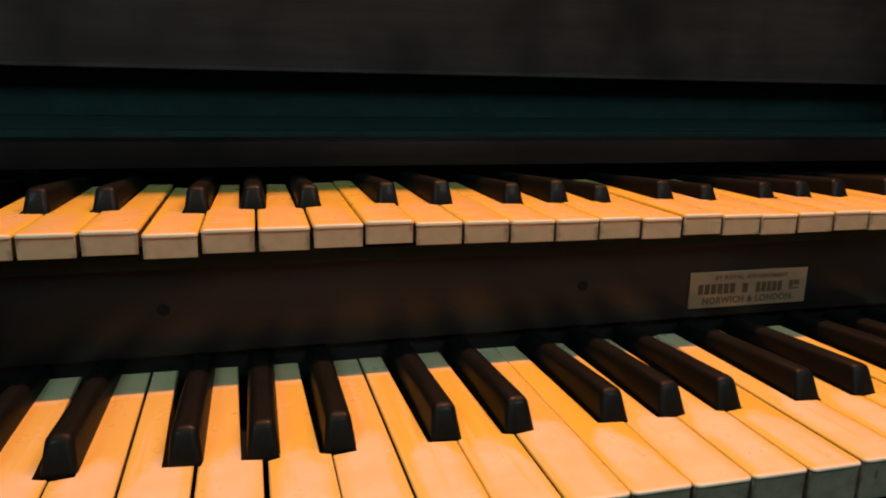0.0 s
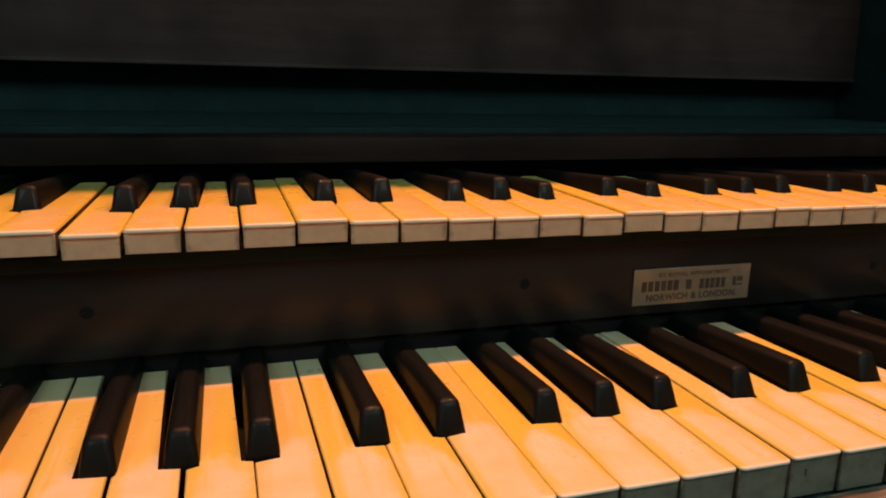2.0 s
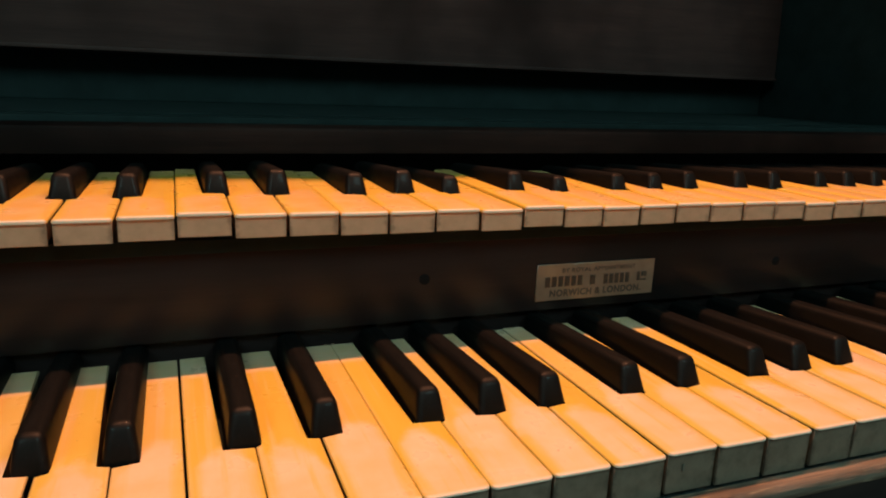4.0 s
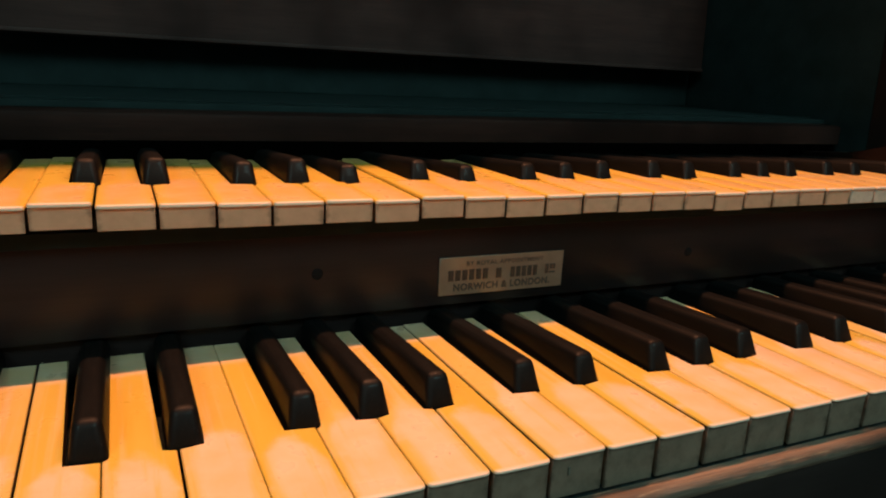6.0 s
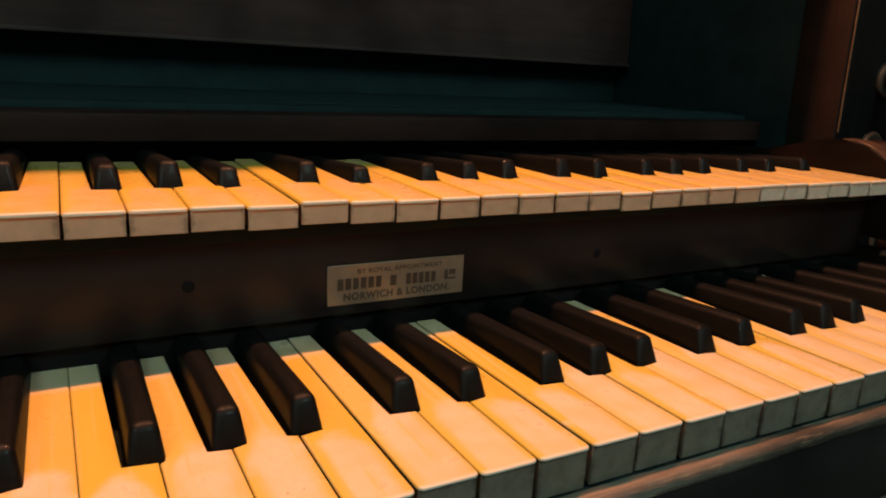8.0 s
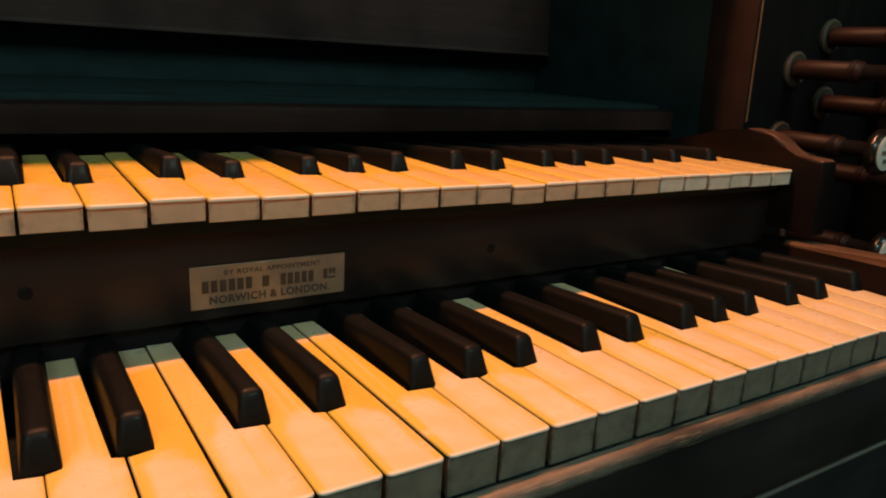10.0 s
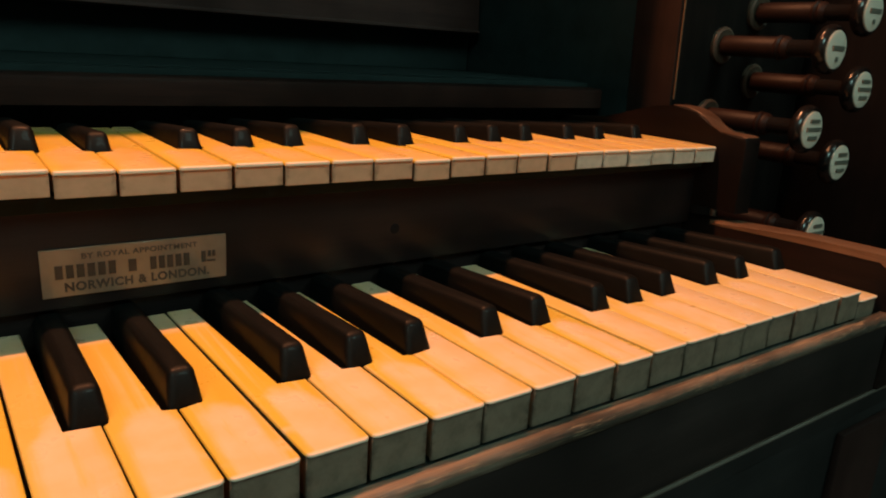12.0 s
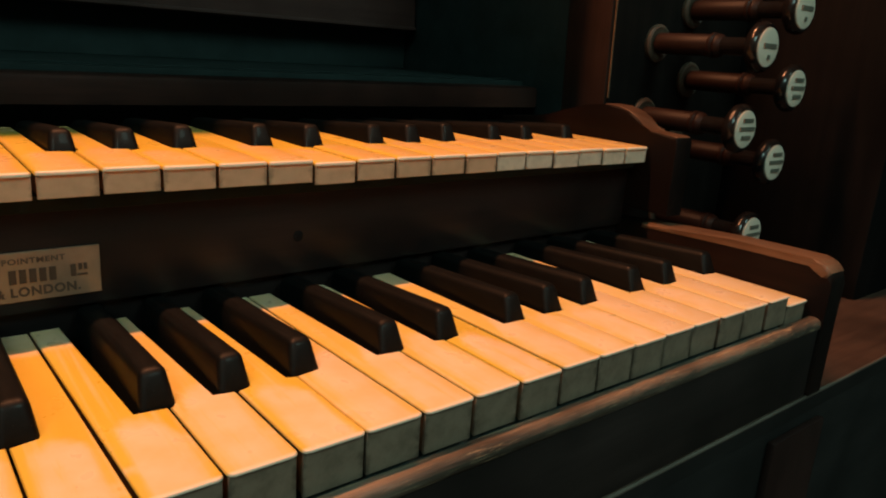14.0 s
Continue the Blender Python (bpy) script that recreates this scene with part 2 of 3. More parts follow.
BOARDS = wood("floor_boards", (0.035, 0.022, 0.016), (0.085, 0.055, 0.038), 0.55, "x", 0.3)

# ---------------------------------------------------------------- mesh helpers


def mesh_ob(name, bm, mat, parent=None, label="", smooth=True):
    bmesh.ops.recalc_face_normals(bm, faces=bm.faces)
    data = bpy.data.meshes.new(name)
    bm.to_mesh(data)
    bm.free()
    data.materials.append(mat)
    if smooth:
        data.shade_smooth()
        data.set_sharp_from_angle(angle=radians(38))
    ob = new(name, data)
    if parent is not None:
        ob.parent = parent
    if label:
        ob["label"] = label
    return ob


def part(name, bm, mat, parent, label="", at=(0, 0, 0)):
    ob = mesh_ob(name, bm, mat, parent, label)
    ob.location = at
    return ob


def box(x0, x1, y0, y1, z0, z1, bevel=0.0, segments=2):
    bm = bmesh.new()
    bmesh.ops.create_cube(bm, size=1.0, matrix=Matrix.Translation(((x0 + x1) / 2, (y0 + y1) / 2, (z0 + z1) / 2)) @ Matrix.Diagonal((x1 - x0, y1 - y0, z1 - z0, 1)))
    if bevel:
        bmesh.ops.bevel(bm, geom=bm.edges[:], offset=bevel, segments=segments, affect="EDGES", profile=0.5)
    return bm


def slab(outline, z0, z1):
    """A flat outline in x and y, from z0 to z1."""
    bm = bmesh.new()
    low = [bm.verts.new((x, y, z0)) for x, y in outline]
    top = [bm.verts.new((x, y, z1)) for x, y in outline]
    bm.faces.new(low[::-1])
    bm.faces.new(top)
    for i in range(len(outline)):
        j = (i + 1) % len(outline)
        bm.faces.new((low[i], low[j], top[j], top[i]))
    return bm


def profile_x(outline, x0, x1, bevel=0.0, segments=2):
    """An outline in y and z, from x0 to x1."""
    bm = bmesh.new()
    a = [bm.verts.new((x0, y, z)) for y, z in outline]
    b = [bm.verts.new((x1, y, z)) for y, z in outline]
    caps = [bm.faces.new(a[::-1]), bm.faces.new(b)]
    for i in range(len(outline)):
        j = (i + 1) % len(outline)
        bm.faces.new((a[i], a[j], b[j], b[i]))
    if bevel:
        edges = {e for f in caps for e in f.edges}
        bmesh.ops.bevel(bm, geom=list(edges), offset=bevel, segments=segments, affect="EDGES", profile=0.5)
    return bm


def turned(rings, steps=32):
    """A body turned round the y axis: rings of (radius, y), from back to front."""
    bm = bmesh.new()
    loops = []
    for r, y in rings:
        loops.append([bm.verts.new((r * math.cos(2 * math.pi * i / steps), y, r * math.sin(2 * math.pi * i / steps))) for i in range(steps)])
    for p, q in zip(loops, loops[1:]):
        for i in range(steps):
            j = (i + 1) % steps
            bm.faces.new((p[i], p[j], q[j], q[i]))
    bm.faces.new(loops[0])
    bm.faces.new(loops[-1])
    return bm


# ---------------------------------------------------------------- the room behind the player
# unseen shell; its pale, cool plaster bounces fill onto the console
FLOOR_Z = -0.78


def room_wall(name, b, mat, label):
    return tagged(mesh_ob(name, b, mat, smooth=False), label, "wall", kind="structure")


tagged(mesh_ob("floor", box(-2.4, 2.0, -1.7, 1.3, FLOOR_Z - 0.05, FLOOR_Z), BOARDS, smooth=False), "brown boarded floor of the organ loft", "floor", kind="structure")
tagged(mesh_ob("ceiling", box(-2.4, 2.0, -1.7, 1.3, 2.4, 2.45), PLASTER, smooth=False), "grey painted ceiling over the organ", "ceiling", kind="structure")
room_wall("wall_west", box(-2.4, -2.3, -1.7, 1.3, FLOOR_Z, 2.4), PLASTER, "grey painted plaster wall beside the organ")
room_wall("wall_east", box(1.9, 2.0, -1.7, 1.3, FLOOR_Z, 2.4), PLASTER, "grey painted plaster wall beside the organ")
room_wall("wall_north", box(-2.3, 1.9, 1.2, 1.3, FLOOR_Z, 2.4), PLASTER, "grey painted plaster wall behind the organ")
# openings added for the cool fill lights; no window is known here
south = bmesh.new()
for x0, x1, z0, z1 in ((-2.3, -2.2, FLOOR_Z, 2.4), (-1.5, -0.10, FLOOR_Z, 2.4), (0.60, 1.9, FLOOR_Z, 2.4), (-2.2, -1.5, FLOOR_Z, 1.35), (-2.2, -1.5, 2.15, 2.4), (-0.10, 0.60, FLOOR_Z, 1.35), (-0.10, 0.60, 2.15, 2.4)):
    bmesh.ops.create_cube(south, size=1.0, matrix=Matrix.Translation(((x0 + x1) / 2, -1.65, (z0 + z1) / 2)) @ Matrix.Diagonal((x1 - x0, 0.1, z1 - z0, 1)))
room_wall("wall_south", south, PLASTER, "unseen grey painted plaster wall with two added window openings")

# ---------------------------------------------------------------- keys
PITCH = 0.0236
WHITES = 33
KEY_LONG = 0.138
NOTES = "GFEDCBA"                     # downwards from the top note
SHARP_LEFT = {"G", "A", "B", "D", "E"}      # naturals with a sharp on their left
SHARP_RIGHT = {"F", "G", "A", "C", "D"}
OFFSET = {"C": -0.0040, "D": 0.0022, "F": -0.0041, "G": -0.0010, "A": 0.0029}
SHARP_HALF, SHARP_FRONT = 0.0060, 0.0492
# joints between the lower naturals, in millimetres, by their number from the top end
GAP_LOW = {1: 1.0, 2: 1.3, 3: 0.35, 4: 1.2, 5: 0.10, 6: 0.10, 7: 0.10, 8: 0.10, 9: 1.2, 10: 1.1, 11: 1.1, 12: 1.3, 13: 0.3, 14: 1.1, 15: 1.1,
           16: 1.4, 17: 1.0, 18: 0.7, 19: 1.2, 20: 0.9, 21: 0.35, 22: 0.4, 23: 0.25, 24: 0.9, 25: 0.35, 26: 0.9, 27: 0.4, 28: 1.8, 29: 1.3, 30: 1.0}
RISE_UP = {32: 0.9, 31: 0.9, 30: 1.4, 29: -0.8, 28: 0.6, 27: 0.4, 26: 0.9, 25: 1.9, 24: 0.6, 18: 0.9, 19: -0.4, 16: -0.4, 10: -1.5, 9: -0.6, 8: -0.3, 23: 0.5}
RISE_LOW = {0: -6.5}
DROP_UP = {32: 0.0, 31: 0.0, 29: 0.2, 28: 0.0, 27: 0.4, 25: -0.4, 24: -0.8, 22: 1.3, 21: 0.2, 20: 3.6, 18: 0.8, 17: 4.4, 15: 3.3, 14: 3.0, 13: 2.3, 11: 1.5, 10: 2.0, 8: 2.0, 7: 2.0, 6: 1.5, 4: 2.3, 3: 2.8, 1: 2.8}
rng = random.Random(7)


def skew(k):
    """The lowest octave of the lower manual stands a little deeper."""
    return 0.0009 * max(0, k - 26)


# how far the keys of the lower manual lean to the bass side towards their tails, by key number
LEAN = ((0, 0.040), (9, 0.050), (12, 0.058), (16, 0.050), (19, 0.024), (26, 0.018), (33, 0.028))


def lean(k):
    for (a, p), (b, q) in zip(LEAN, LEAN[1:]):
        if k <= b:
            return p + (q - p) * (k - a) / (b - a)
    return LEAN[-1][1]


def sheared(bm, amount):
    for v in bm.verts:
        v.co.x -= amount * max(0.0, v.co.y - 0.030)
    return bm


def sag(k):
    """The upper manual stands a little high at the bass end and low at the treble end."""
    return -0.0020 * max(0.0, 13 - k) / 13 + 0.0007 * min(1.0, max(0.0, k - 16) / 8)


def natural_outline(k, gap_left, gap_right, long, deeper):
    """Outline of natural number k from the top end, about its own middle; y from its front lip."""
    n = NOTES[k % 7]
    left, right = -PITCH / 2 + gap_left / 2, PITCH / 2 - gap_right / 2
    tail_l, tail_r = left, right
    if n in SHARP_LEFT:
        low = NOTES[(k + 1) % 7]
        tail_l = -PITCH / 2 + OFFSET[low] + SHARP_HALF + 0.0009
    if n in SHARP_RIGHT and k > 0:
        tail_r = PITCH / 2 + OFFSET[n] - SHARP_HALF - 0.0020
    r = 0.0024
    pts = [(left + r * (1 - math.sin(a)), r * (1 - math.cos(a))) for a in (math.pi / 2, 1.05, 0.52, 0)]
    pts += [(right - r * (1 - math.sin(a)), r * (1 - math.cos(a))) for a in (0, 0.52, 1.05, math.pi / 2)]
    y = SHARP_FRONT - 0.0008 + deeper
    long += deeper
    if tail_r < right:
        pts += [(right, y), (tail_r, y)]
    pts += [(tail_r, long), (tail_l, long)]
    if tail_l > left:
        pts += [(tail_l, y), (left, y)]
    return pts, left, right, tail_l, tail_r


def natural(parent, k, at, gap_left, gap_right, deep, front, deeper):
    pts, left, right, tl, tr = natural_outline(k, gap_left, gap_right, KEY_LONG, deeper)
    inner = 0.0006
    body = box(max(left, -0.0105) + inner, min(right, 0.0105) - inner, 0.0022, SHARP_FRONT - 0.003, -deep, -0.0011)
    bmesh.ops.create_cube(body, size=1.0, matrix=Matrix.Translation(((tl + tr) / 2, (SHARP_FRONT + KEY_LONG - 0.004) / 2, -0.0011 - (deep - 0.004) / 2)) @ Matrix.Diagonal((tr - tl - 2 * inner, KEY_LONG - 0.001 - SHARP_FRONT + 0.002, deep - 0.004, 1)))
    lower_one = deep > 0.012
    tilt = lean(k + 0.5) if lower_one else 0.0
    key = part("white_key", sheared(body, tilt), KEYWOOD, parent, at=at)
    if k == 18 and lower_one:
        part("dark_chip", box(-0.0042, -0.0034, 0.0007, 0.0011, -0.0085, -0.0055), INK, key, "small dark chip in the key front")
    thick = 0.0010 if lower_one else 0.0016
    bm = slab(pts, -thick, 0.0)
    top = [e for e in bm.edges if all(abs(v.co.z) < 1e-6 for v in e.verts)]
    bmesh.ops.bevel(bm, geom=top, offset=(0.0003 if 4 <= k <= 8 else 0.0007) if lower_one else 0.0010, segments=3, affect="EDGES", profile=0.5)
    part("ivory_top", sheared(bm, tilt), IVORY if lower_one else IVORY_UP, key)
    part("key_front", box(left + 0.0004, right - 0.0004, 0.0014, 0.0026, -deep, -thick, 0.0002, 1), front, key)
    return key


def sharp_mesh():
    """Ebony sharp: sloping front and sides, rounded upper edges, its foot on the level of the naturals."""
    bm = bmesh.new()
    y0, y1 = 0.0, 0.0950
    hb, ht = SHARP_HALF, 0.0044
    zf, zb = SHARP_TOP
    v = [bm.verts.new(p) for p in (
        (-hb, y0, -0.010), (hb, y0, -0.010), (hb, y1, -0.010), (-hb, y1, -0.010),
        (-hb, y0, 0.0012), (hb, y0, 0.0012), (hb, y1, 0.0012), (-hb, y1, 0.0012),
        (-ht, 0.0046, zf), (ht, 0.0046, zf), (ht, y1, zb), (-ht, y1, zb))]
    for f in ((3, 2, 1, 0), (0, 1, 5, 4), (1, 2, 6, 5), (2, 3, 7, 6), (3, 0, 4, 7), (4, 5, 9, 8), (5, 6, 10, 9), (6, 7, 11, 10), (7, 4, 8, 11), (8, 9, 10, 11)):
        bm.faces.new([v[i] for i in f])
    bm.edges.ensure_lookup_table()
    hot = [e for e in bm.edges if min(e.verts[0].co.z, e.verts[1].co.z) > 0.004 or (abs(e.verts[0].co.z - e.verts[1].co.z) > 0.004 and max(e.verts[0].co.z, e.verts[1].co.z) > 0.004 and max(e.verts[0].co.y, e.verts[1].co.y) < 0.02)]
    bmesh.ops.bevel(bm, geom=hot, offset=0.0029, segments=4, affect="EDGES", profile=0.5)
    return bm


SHARP_TOP = (0.0125, 0.0058)


def manual(name, label, y, z, gaps, rises, deep, jitter, front, skewed):
    base = tagged(new(name), label, "keyboard", "manuals of the organ")
    base.location = (0, y, z)
    widths = [gaps.get(i, rng.uniform(0.4, 0.9)) / 1000 for i in range(WHITES + 2)]
    lift = [rises.get(i, rng.uniform(-jitter, jitter)) / 1000 for i in range(WHITES + 1)]
    for k in range(WHITES):
        at = (-(k + 0.5) * PITCH - (0.0 if skewed else 0.0003 * max(0, k - 26)), rng.uniform(-0.0004, 0.0004), lift[k] + (0.0 if skewed else sag(k)))
        natural(base, k, at, widths[k + 1], widths[k], deep, front if skewed or k > 5 else FRONT_PALE, skew(k) if skewed else 0.0)
    shared = None
    for k in range(1, WHITES):
        n = NOTES[k % 7]
        if n not in SHARP_RIGHT:
            continue
        at = (-k * PITCH + OFFSET[n] - (0.0 if skewed else 0.0003 * max(0, k - 26)), SHARP_FRONT + rng.uniform(-0.0005, 0.0005) + (skew(k) if skewed else 0.0), rng.uniform(-0.0003, 0.0003) - (0.0 if skewed else DROP_UP.get(k, 2.4) / 1000 - sag(k)))
        if shared is None:
            shared = part("black_key", sharp_mesh(), EBONY, base, "black ebony sharp with worn rounded edges", at)
        else:
            ob = new("black_key", shared.data)
            ob.parent, ob.location = base, at
            ob["label"] = shared["label"]
        if k in (7, 8, 18) and deep > 0.012:
            mark = part("pale_scratch", box(-0.0022, -0.0012, 0.034, 0.0385, 0.0108, 0.0112), DISC, base.children[-1], "pale scratch")
            mark.rotation_euler = (-0.0729, 0, 0.5)
        base.children[-1].rotation_euler = (rng.uniform(-0.004, 0.004), rng.uniform(-0.012, 0.012), lean(k) if skewed else 0.0)
    return base


UP_Y, UP_Z = 0.126, 0.068
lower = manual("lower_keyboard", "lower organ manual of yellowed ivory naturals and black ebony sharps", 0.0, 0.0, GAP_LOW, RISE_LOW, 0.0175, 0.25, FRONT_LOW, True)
upper = manual("upper_keyboard", "upper organ manual of yellowed ivory naturals overhanging the lower one", UP_Y, UP_Z, {}, RISE_UP, 0.0110, 0.35, FRONT_UP, False)

# ---------------------------------------------------------------- console woodwork
X_L, X_R = -WHITES * PITCH - 0.020, 0.0025
CHEEK_W = 0.0185


def setting(name, b, mat, label, category="board"):
    return tagged(mesh_ob(name, b, mat), label, category, kind="structure")


# board between the manuals, with the keyframe of the upper manual on it
riser = setting("board_between_manuals", box(X_L, X_R, 0.1430, 0.1560, 0.0065, 0.0520, 0.0008), POLISHED, "dark mahogany board between the two organ manuals")


def plug(x, z):
    """A sunk dark screw in the board between the manuals, with its slot."""
    screw = tagged(new("screw"), "dark sunk iron screw in the mahogany board", "screw", "screws of the board")
    screw.location = (x, 0.1430, z)
    part("head", turned([(0.0029, 0.0010), (0.0029, -0.0001), (0.0023, -0.0004), (0.0006, -0.0005)], 20), IRON, screw)
    part("slot", box(-0.0020, 0.0020, -0.0006, -0.0003, -0.0003, 0.0003), EBONY, screw)


for x, z in ((-0.704, 0.029), (-0.495, 0.029), (-0.260, 0.026)):
    plug(x, z)
setting("upper_key_frame", box(X_L, X_R, 0.1560, 0.330, 0.0440, 0.0530, 0.001), FELT, "dark key frame under the upper manual", "frame")
setting("upper_guide_rail", box(X_L, X_R, 0.1385, 0.1425, 0.0490, 0.0560, 0.001), SHELF, "dark guide rail under the upper key fronts", "rail")
setting("lower_key_bed", box(X_L, X_R, 0.004, 0.330, -0.0666, -0.0210, 0.001), FELT, "dark key bed under the lower manual", "bed")
setting("lower_key_back", box(X_L, X_R, 0.1475, 0.1545, -0.0210, 0.0064, 0), POLISHED, "dark mahogany backing behind the lower keys", "board")

# strip behind the upper sharps with a rounded nosing, a shelf behind it and the tall panel of the case
nosing = [(0.2720, 0.0790), (0.2720, 0.0930), (0.2728, 0.0948), (0.2745, 0.0957), (0.2900, 0.0962), (0.2900, 0.0790)]
setting("upper_name_board", profile_x(nosing, X_L - 0.25, X_R + 0.03), FASCIA, "dark reddish mahogany strip behind the upper keys")
setting("desk_shelf", box(X_L - 0.25, X_R + 0.03, 0.2900, 0.5600, 0.0900, 0.1000, 0.001), SHELF, "dark wooden shelf under the music desk", "shelf")
setting("desk_bead", box(X_L - 0.25, X_R + 0.03, 0.3050, 0.3120, 0.1000, 0.1012, 0.0004), SHELF, "thin dark bead along the shelf", "trim")
setting("upper_key_back", box(X_L, X_R, 0.330, 0.340, 0.0530, 0.0900, 0), FELT, "dark backing behind the upper keys", "board")
setting("desk_back", box(X_L - 0.25, X_R + 0.034, 0.482, 0.500, 0.1004, 0.62, 0), SHELF, "dark recess board behind the music desk", "board")

# unseen ledge, set so its shade falls across the upper key tails
setting("desk_overhang", box(X_L - 0.24, X_R + 0.0295, 0.225, 0.4560, 0.500, 0.514, 0.002), MAHOGANY, "dark overhanging ledge of the music desk", "ledge")
desk = tagged(new("music_desk"), "tall dark mahogany music desk leaning above the keys", "music desk")
desk.location = (0, 0.465, 0.139)
panel = part("panel", box(X_L - 0.24, X_R + 0.0295, -0.008, 0.008, 0.0, 0.42, 0.002), DESK, desk)
part("bottom_bead", box(X_L - 0.24, X_R + 0.0290, -0.0100, -0.0084, 0.0005, 0.0035, 0.0006), DESK, desk)
desk.rotation_euler = (radians(-3), 0, 0)


def cheek_upper(side):
    """Scrolled end block of the upper manual."""
    x0 = X_R if side > 0 else X_L - CHEEK_W
    cheek = tagged(new("upper_key_cheek"), "polished mahogany end block with a scrolled top beside the upper keys", "key cheek", "key cheeks")
    out = [(0.300, 0.020), (0.300, 0.070), (0.240, 0.0755), (0.225, 0.0790), (0.205, 0.0850), (0.188, 0.0893), (0.172, 0.0912), (0.160, 0.0908), (0.150, 0.0885), (0.142, 0.0845),
           (0.136, 0.0795), (0.1315, 0.0765), (0.1285, 0.0760), (0.1110, 0.0752), (0.1075, 0.0742), (0.1062, 0.0715), (0.1062, 0.020)]
    part("block", profile_x(out, x0, x0 + CHEEK_W, 0.0016), MAHOGANY_DEEP, cheek)
    line = out[6:15]
    cap = [(y, z + 0.0005) for y, z in line] + [(y, z - 0.0012) for y, z in line[::-1]]
    part("worn_top", profile_x(cap, x0 + 0.0012, x0 + CHEEK_W - 0.0012, 0.0004, 1), CAP, cheek, "rubbed top, lamplight put into its paler colour")
    return cheek


def cheek_lower(side):
    """Round-nosed end block of the lower manual."""
    x0 = X_R if side > 0 else X_L - CHEEK_W
    cheek = tagged(new("lower_key_cheek"), "polished mahogany end block with worn round nose beside lower keys", "key cheek", "key cheeks")
    nose = [(-0.0095 + 0.013 * (1 - math.sin(a)), 0.0045 + 0.0125 * math.cos(a)) for a in (0.0, 0.26, 0.52, 0.79, 1.05, 1.31, math.pi / 2)]
    out = [(0.200, -0.0666), (0.200, 0.0060), (0.125, 0.0118), (0.055, 0.0160)] + nose + [(-0.0095, -0.0666)]
    part("block", profile_x(out, x0, x0 + CHEEK_W, 0.0022, 3), MAHOGANY_DEEP, cheek)
    line = out[2:9]
    cap = [(y, z + 0.0005) for y, z in line] + [(y + 0.0012, z - 0.0042) for y, z in line[::-1]]
    part("worn_top", profile_x(cap, x0 - 0.0004, x0 + CHEEK_W + 0.0004, 0.0018, 3), CAP, cheek, "rubbed top, lamplight put into its paler colour")
    return cheek


for s in (1, -1):
    cheek_upper(s)
    cheek_lower(s)

# key slip: the board before the lower keys, its upper edge worn bare
slip = tagged(new("key_slip"), "dark board before the lower keys with a worn bare top edge", "key slip")
part("board", box(X_L, X_R + 0.004, -0.0075, -0.0008, -0.0666, -0.0190, 0.0005), STAINED, slip)


def worn_strip(outline, x0, x1, step, wear):
    """A rounded nosing whose outer side is knocked about: shallow waves and a few dents along its length."""
    dice = random.Random(21)
    waves = [(dice.uniform(60, 700), dice.uniform(0, 6.3), dice.uniform(0.15, 0.5)) for _ in range(9)]
    dents = [(dice.uniform(x0, x1), dice.uniform(0.002, 0.007), dice.uniform(0.6, 1.8)) for _ in range(34)] + [(-0.172, 0.004, 2.6), (-0.150, 0.003, 2.2)]
    bm = bmesh.new()
    rows = []
    count = int((x1 - x0) / step)
    for i in range(count + 1):
        x = x0 + (x1 - x0) * i / count
        row = []
        for j, (y, z) in enumerate(outline):
            w = 0.0
            if 2 <= j <= len(outline) - 3:
                w = sum(h * math.sin(f * x + p + 1.3 * j) for f, p, h in waves) * 0.35
                w -= sum(d * math.exp(-((x - c) / r) ** 2) for c, r, d in dents if abs(x - c) < 0.02) * (1.0 if 4 <= j <= 6 else 0.35)
            row.append(bm.verts.new((x, y - wear * w, z + 0.5 * wear * w)))
        rows.append(row)
    n = len(outline)
    for p, q in zip(rows, rows[1:]):
        for j in range(n):
            bm.faces.new((p[j], p[(j + 1) % n], q[(j + 1) % n], q[j]))
    bm.faces.new(rows[0][::-1])
    bm.faces.new(rows[-1])
    return bm


edge = worn_strip([(-0.0006, -0.0190), (-0.0006, -0.0174), (-0.0014, -0.0166), (-0.0050, -0.0164), (-0.0072, -0.0170), (-0.0084, -0.0184), (-0.0089, -0.0204), (-0.0086, -0.0224), (-0.0078, -0.0233), (-0.0074, -0.0233), (-0.0074, -0.0190)], X_L, X_R + 0.004, 0.0018, 0.00028)
part("worn_edge", edge, WORN, slip, "pale worn wooden edge")

# table on which the console stands, with its moulded front edge
table = tagged(new("key_table"), "dark wooden key table with a thin moulded front edge", "table")
table.location = (0, 0, -0.0664)
part("top", box(X_L - 0.25, 0.46, -0.0078, 0.30, -0.0130, -0.0004, 0.001), TOPWOOD, table)
mould = [(-0.0078, -0.0029), (-0.0078, -0.0006), (-0.0081, -0.0001), (-0.0086, 0.0000), (-0.0091, -0.0005), (-0.0093, -0.0013), (-0.0091, -0.0021), (-0.0086, -0.0026), (-0.0080, -0.0028), (-0.0079, -0.0029)]
part("moulding", profile_x(mould, X_L - 0.25, 0.46), MOULD, table)
part("front_edge", box(X_L - 0.25, 0.46, -0.0082, -0.0079, -0.0130, -0.0031), APRON, table)
part("apron", box(X_L - 0.20, 0.40, -0.0060, 0.012, -0.72, -0.0130, 0.001), APRON, table)
part("pilaster", box(-0.030, 0.034, -0.0110, -0.0060, -0.72, -0.0220, 0.0015), PILASTER, table)

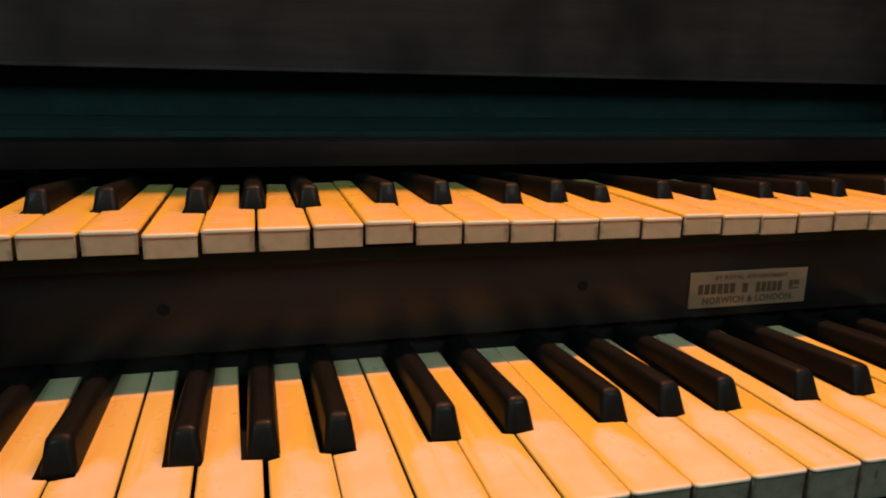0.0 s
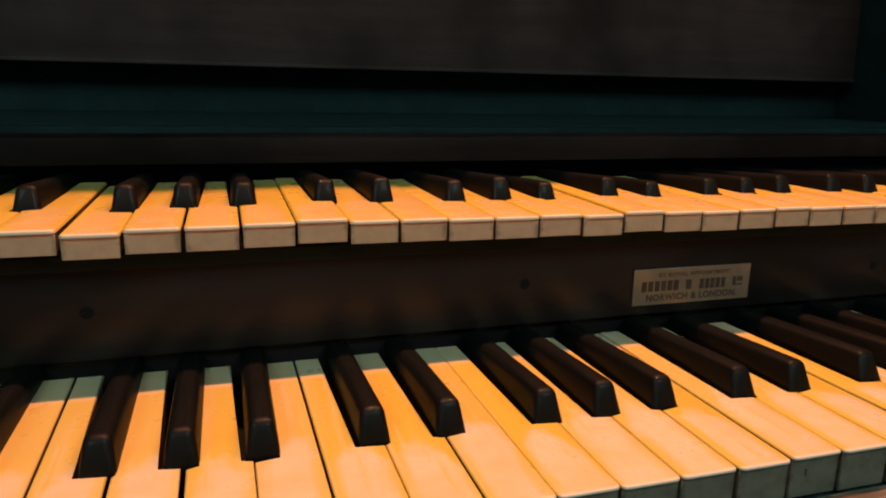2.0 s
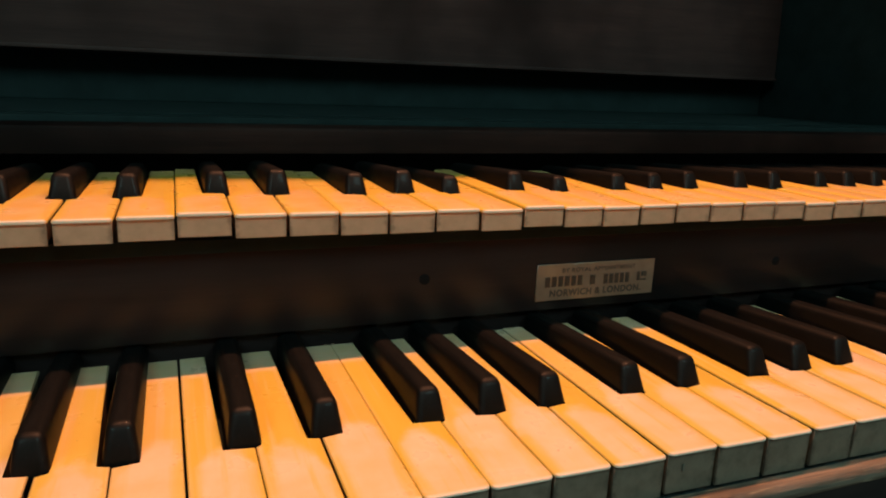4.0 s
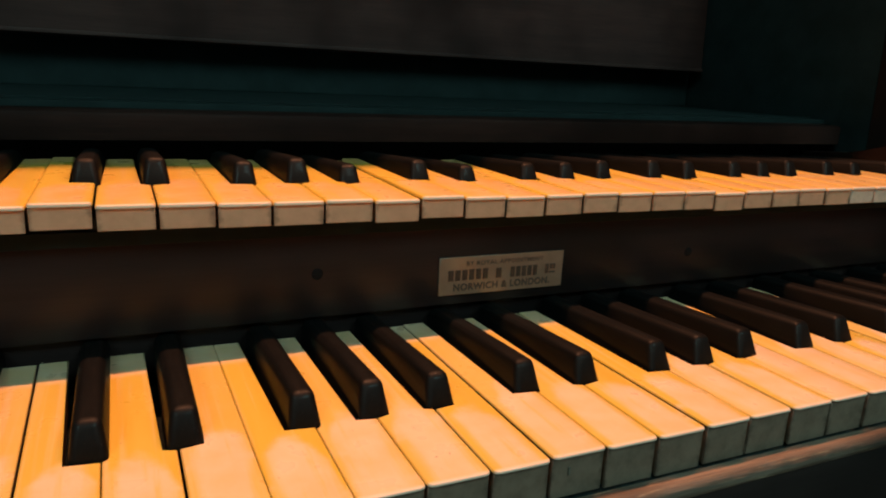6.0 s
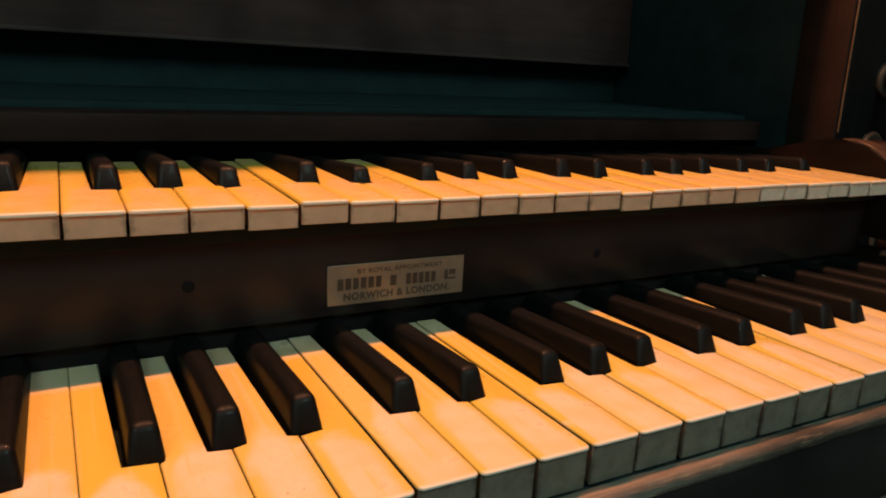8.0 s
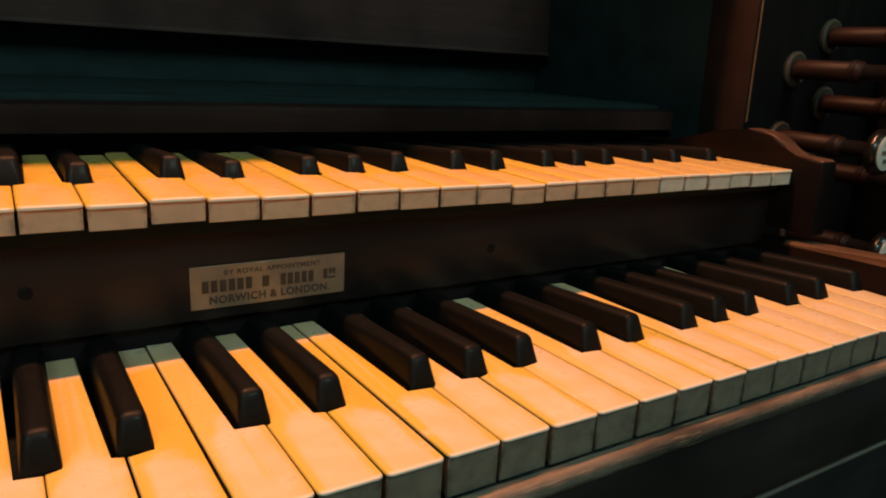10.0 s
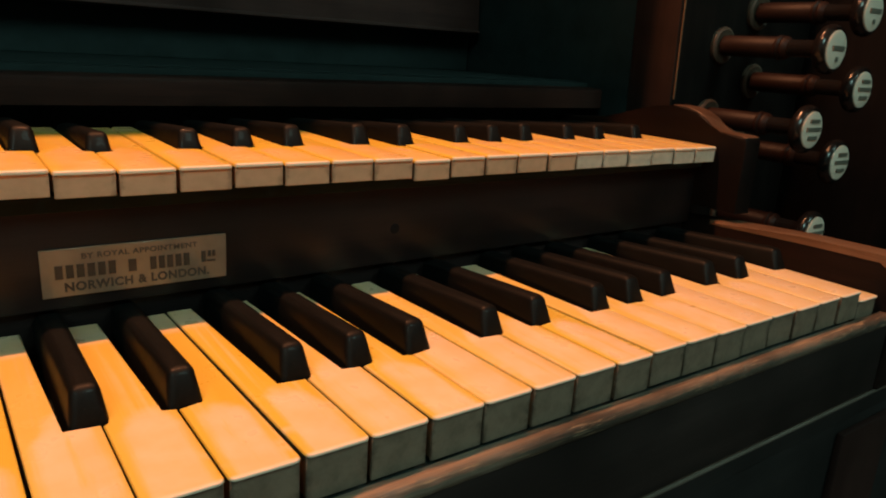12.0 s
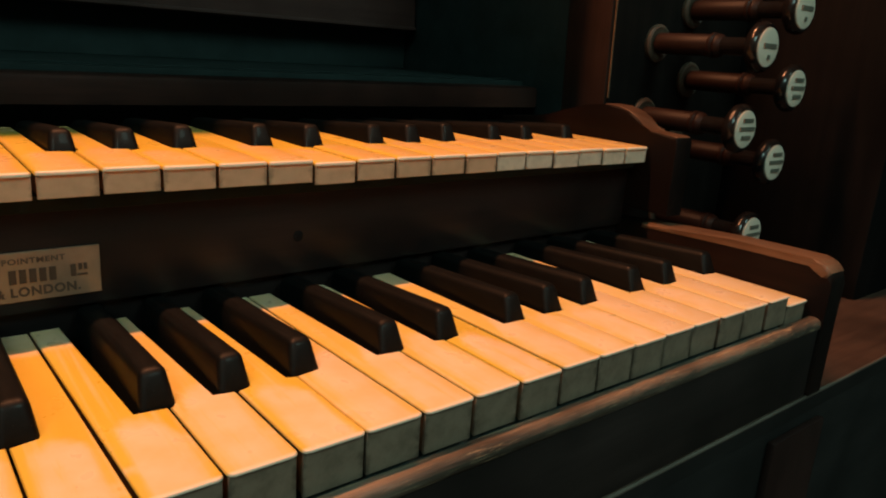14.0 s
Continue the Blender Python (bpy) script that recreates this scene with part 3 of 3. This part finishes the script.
# ---------------------------------------------------------------- stop jamb and stops
jamb = tagged(new("stop_jamb"), "dark mahogany stop jamb with a bright edge beside the manuals", "stop jamb", kind="structure")
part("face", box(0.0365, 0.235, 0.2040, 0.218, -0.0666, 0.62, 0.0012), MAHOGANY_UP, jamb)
part("return", box(0.0365, 0.050, 0.2180, 0.575, -0.0666, 0.62, 0.001), SHELF, jamb)
# one return board: lit front and shaded rear told apart by colour
part("edge_bead", box(0.0325, 0.0362, 0.2042, 0.250, 0.020, 0.62, 0.0012), RETURN, jamb, "front of the return, lamplight put into its brown")
part("inner_lining", box(0.0327, 0.0362, 0.2505, 0.575, 0.020, 0.62, 0.0008), SHELF, jamb, "rear of the return, shade put into its green-black")
# rubbed corner; its bright highlight is put into the pale strip
part("worn_arris", box(0.0354, 0.0368, 0.2028, 0.2040, 0.092, 0.62, 0.0003, 1), ARRIS, jamb, "pale rubbed edge with its highlight put into the colour")
jamb.location, jamb.rotation_euler = (0.0114, 0, 0), (0, -0.038, 0)
jamb_l = tagged(new("stop_jamb"), "dark mahogany stop jamb beside the manuals", "stop jamb", kind="structure")
part("face", box(X_L - 0.235, X_L - 0.034, 0.2000, 0.216, -0.0666, 0.089, 0.0012), MAHOGANY_UP, jamb_l)
part("return", box(X_L - 0.050, X_L - 0.036, 0.2160, 0.575, -0.0666, 0.089, 0.001), MAHOGANY_UP, jamb_l)
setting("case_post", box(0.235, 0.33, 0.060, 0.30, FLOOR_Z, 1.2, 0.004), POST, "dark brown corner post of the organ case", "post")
setting("case_side", box(0.33, 0.36, -0.10, 1.2, FLOOR_Z, 1.2, 0.003), MAHOGANY_UP, "dark side panel of the organ case", "panel")
# this board is unseen, added to keep lamp rays off the desk panel
setting("case_top", box(X_L - 0.25, 0.36, 0.31, 1.2, 0.62, 0.65, 0.002), MAHOGANY, "unseen dark board that keeps lamplight off the music desk", "board")

JAMB_Y = 0.204


def stop(x, z, face_y, lines):
    """A drawstop: collar on the jamb, rosewood shank with turned rings, ebonised neck and head, ivory face with its inscription."""
    knob = tagged(new("organ_stop"), "turned rosewood organ stop with black head and white inscribed face", "organ stop", "organ stops")
    knob.location = (x, JAMB_Y, z)
    f = face_y - JAMB_Y
    part("collar", turned([(0.0150, 0.0), (0.0155, -0.0018), (0.0150, -0.0034), (0.0128, -0.0044), (0.0112, -0.0036), (0.0092, -0.0030)]), COLLAR, knob, "pale turned wooden collar")
    m = f * 0.53
    part("shank", turned([(0.0084, -0.004), (0.0084, m), (0.0078, m - 0.0008)]), SHAFT, knob)
    part("turned_ring", turned([(0.0083, m), (0.0096, m - 0.0012), (0.0096, m - 0.0030), (0.0080, m - 0.0045), (0.0090, m - 0.0062), (0.0084, m - 0.0082), (0.0064, m - 0.0105)]), SHAFT, knob)
    head = part("head", turned([(0.0064, m - 0.009), (0.0066, f + 0.016), (0.0085, f + 0.0125), (0.0150, f + 0.0105), (0.0178, f + 0.0080), (0.0186, f + 0.0050), (0.0180, f + 0.0022), (0.0162, f + 0.0002), (0.0140, f + 0.0004)], 40), BLACKWOOD, knob, "glossy black turned head")
    part("face", turned([(0.0142, f + 0.0012), (0.0140, f - 0.0004), (0.0115, f - 0.0010), (0.0070, f - 0.0014), (0.0020, f - 0.0016)], 40), DISC, head, "white ivory face")
    for wide, high, dz in lines:
        part("inscription_bar", box(-wide / 2, wide / 2, f - 0.0022, f - 0.0012, dz - high / 2, dz + high / 2), INK, head)
    return knob


TWO = ((0.0170, 0.0034, 0.0010), (0.0030, 0.0034, -0.0070))
THREE = ((0.0130, 0.0030, 0.0066), (0.0200, 0.0030, 0.0004), (0.0120, 0.0030, -0.0062))
stop(0.098, 0.139, 0.106, TWO)
stop(0.092, 0.079, 0.109, THREE)
stop(0.143, 0.169, 0.106, TWO)
stop(0.150, 0.1105, 0.105, THREE)
stop(0.142, 0.052, 0.107, THREE)
stop(0.136, -0.0085, 0.112, THREE)

# ---------------------------------------------------------------- nameplate
plate = tagged(new("nameplate"), "pale maker's nameplate with dark lettering on the mahogany board", "nameplate")
plate.location = (-0.3918, 0.1430, 0.0225)
part("plate", box(-0.0385, 0.0385, -0.0012, -0.0001, -0.0105, 0.0105, 0.0003, 1), PLATE, plate)


def lettering(text, x0, x1, base, high, bold):
    data = bpy.data.curves.new("lettering", "FONT")
    data.body, data.size, data.extrude, data.align_x, data.offset = text, 1.0, 0.00003, "LEFT", bold
    data.space_character = 1.12
    tmp = new("lettering", data)
    bpy.context.view_layer.update()
    me = bpy.data.meshes.new_from_object(tmp.evaluated_get(bpy.context.evaluated_depsgraph_get()))
    bpy.data.objects.remove(tmp)
    xs, ys = [v.co.x for v in me.vertices], [v.co.y for v in me.vertices]
    sx, sy = (x1 - x0) / (max(xs) - min(xs)), high / (max(ys) - min(ys))
    for v in me.vertices:
        v.co = Vector((x0 + (v.co.x - min(xs)) * sx, -0.00125 - v.co.z, base + (v.co.y - min(ys)) * sy))
    me.name = "lettering"
    me.materials.append(PLATE_INK)
    ob = new("lettering", me)
    ob.parent = plate
    return ob


lettering("BY ROYAL APPOINTMENT", -0.0228, 0.0252, 0.0055, 0.0025, 0.030)
lettering("NORWICH & LONDON.", -0.0300, 0.0302, -0.0083, 0.0041, 0.042)


def bars(x0, x1, count, base, high):
    step = (x1 - x0) / count
    for i in range(count):
        part("name_bar", box(x0 + i * step, x0 + (i + 0.72) * step, -0.0015, -0.0011, base, base + high), PLATE_INK, plate)


bars(-0.0332, -0.0086, 6, -0.0024, 0.0058)
bars(-0.0046, -0.0001, 1, -0.0024, 0.0055)
bars(0.0044, 0.0224, 5, -0.0026, 0.0058)
bars(0.0268, 0.0296, 1, -0.0020, 0.0052)
bars(0.0298, 0.0338, 2, 0.0004, 0.0028)
bars(0.0292, 0.0348, 1, -0.0020, 0.0008)
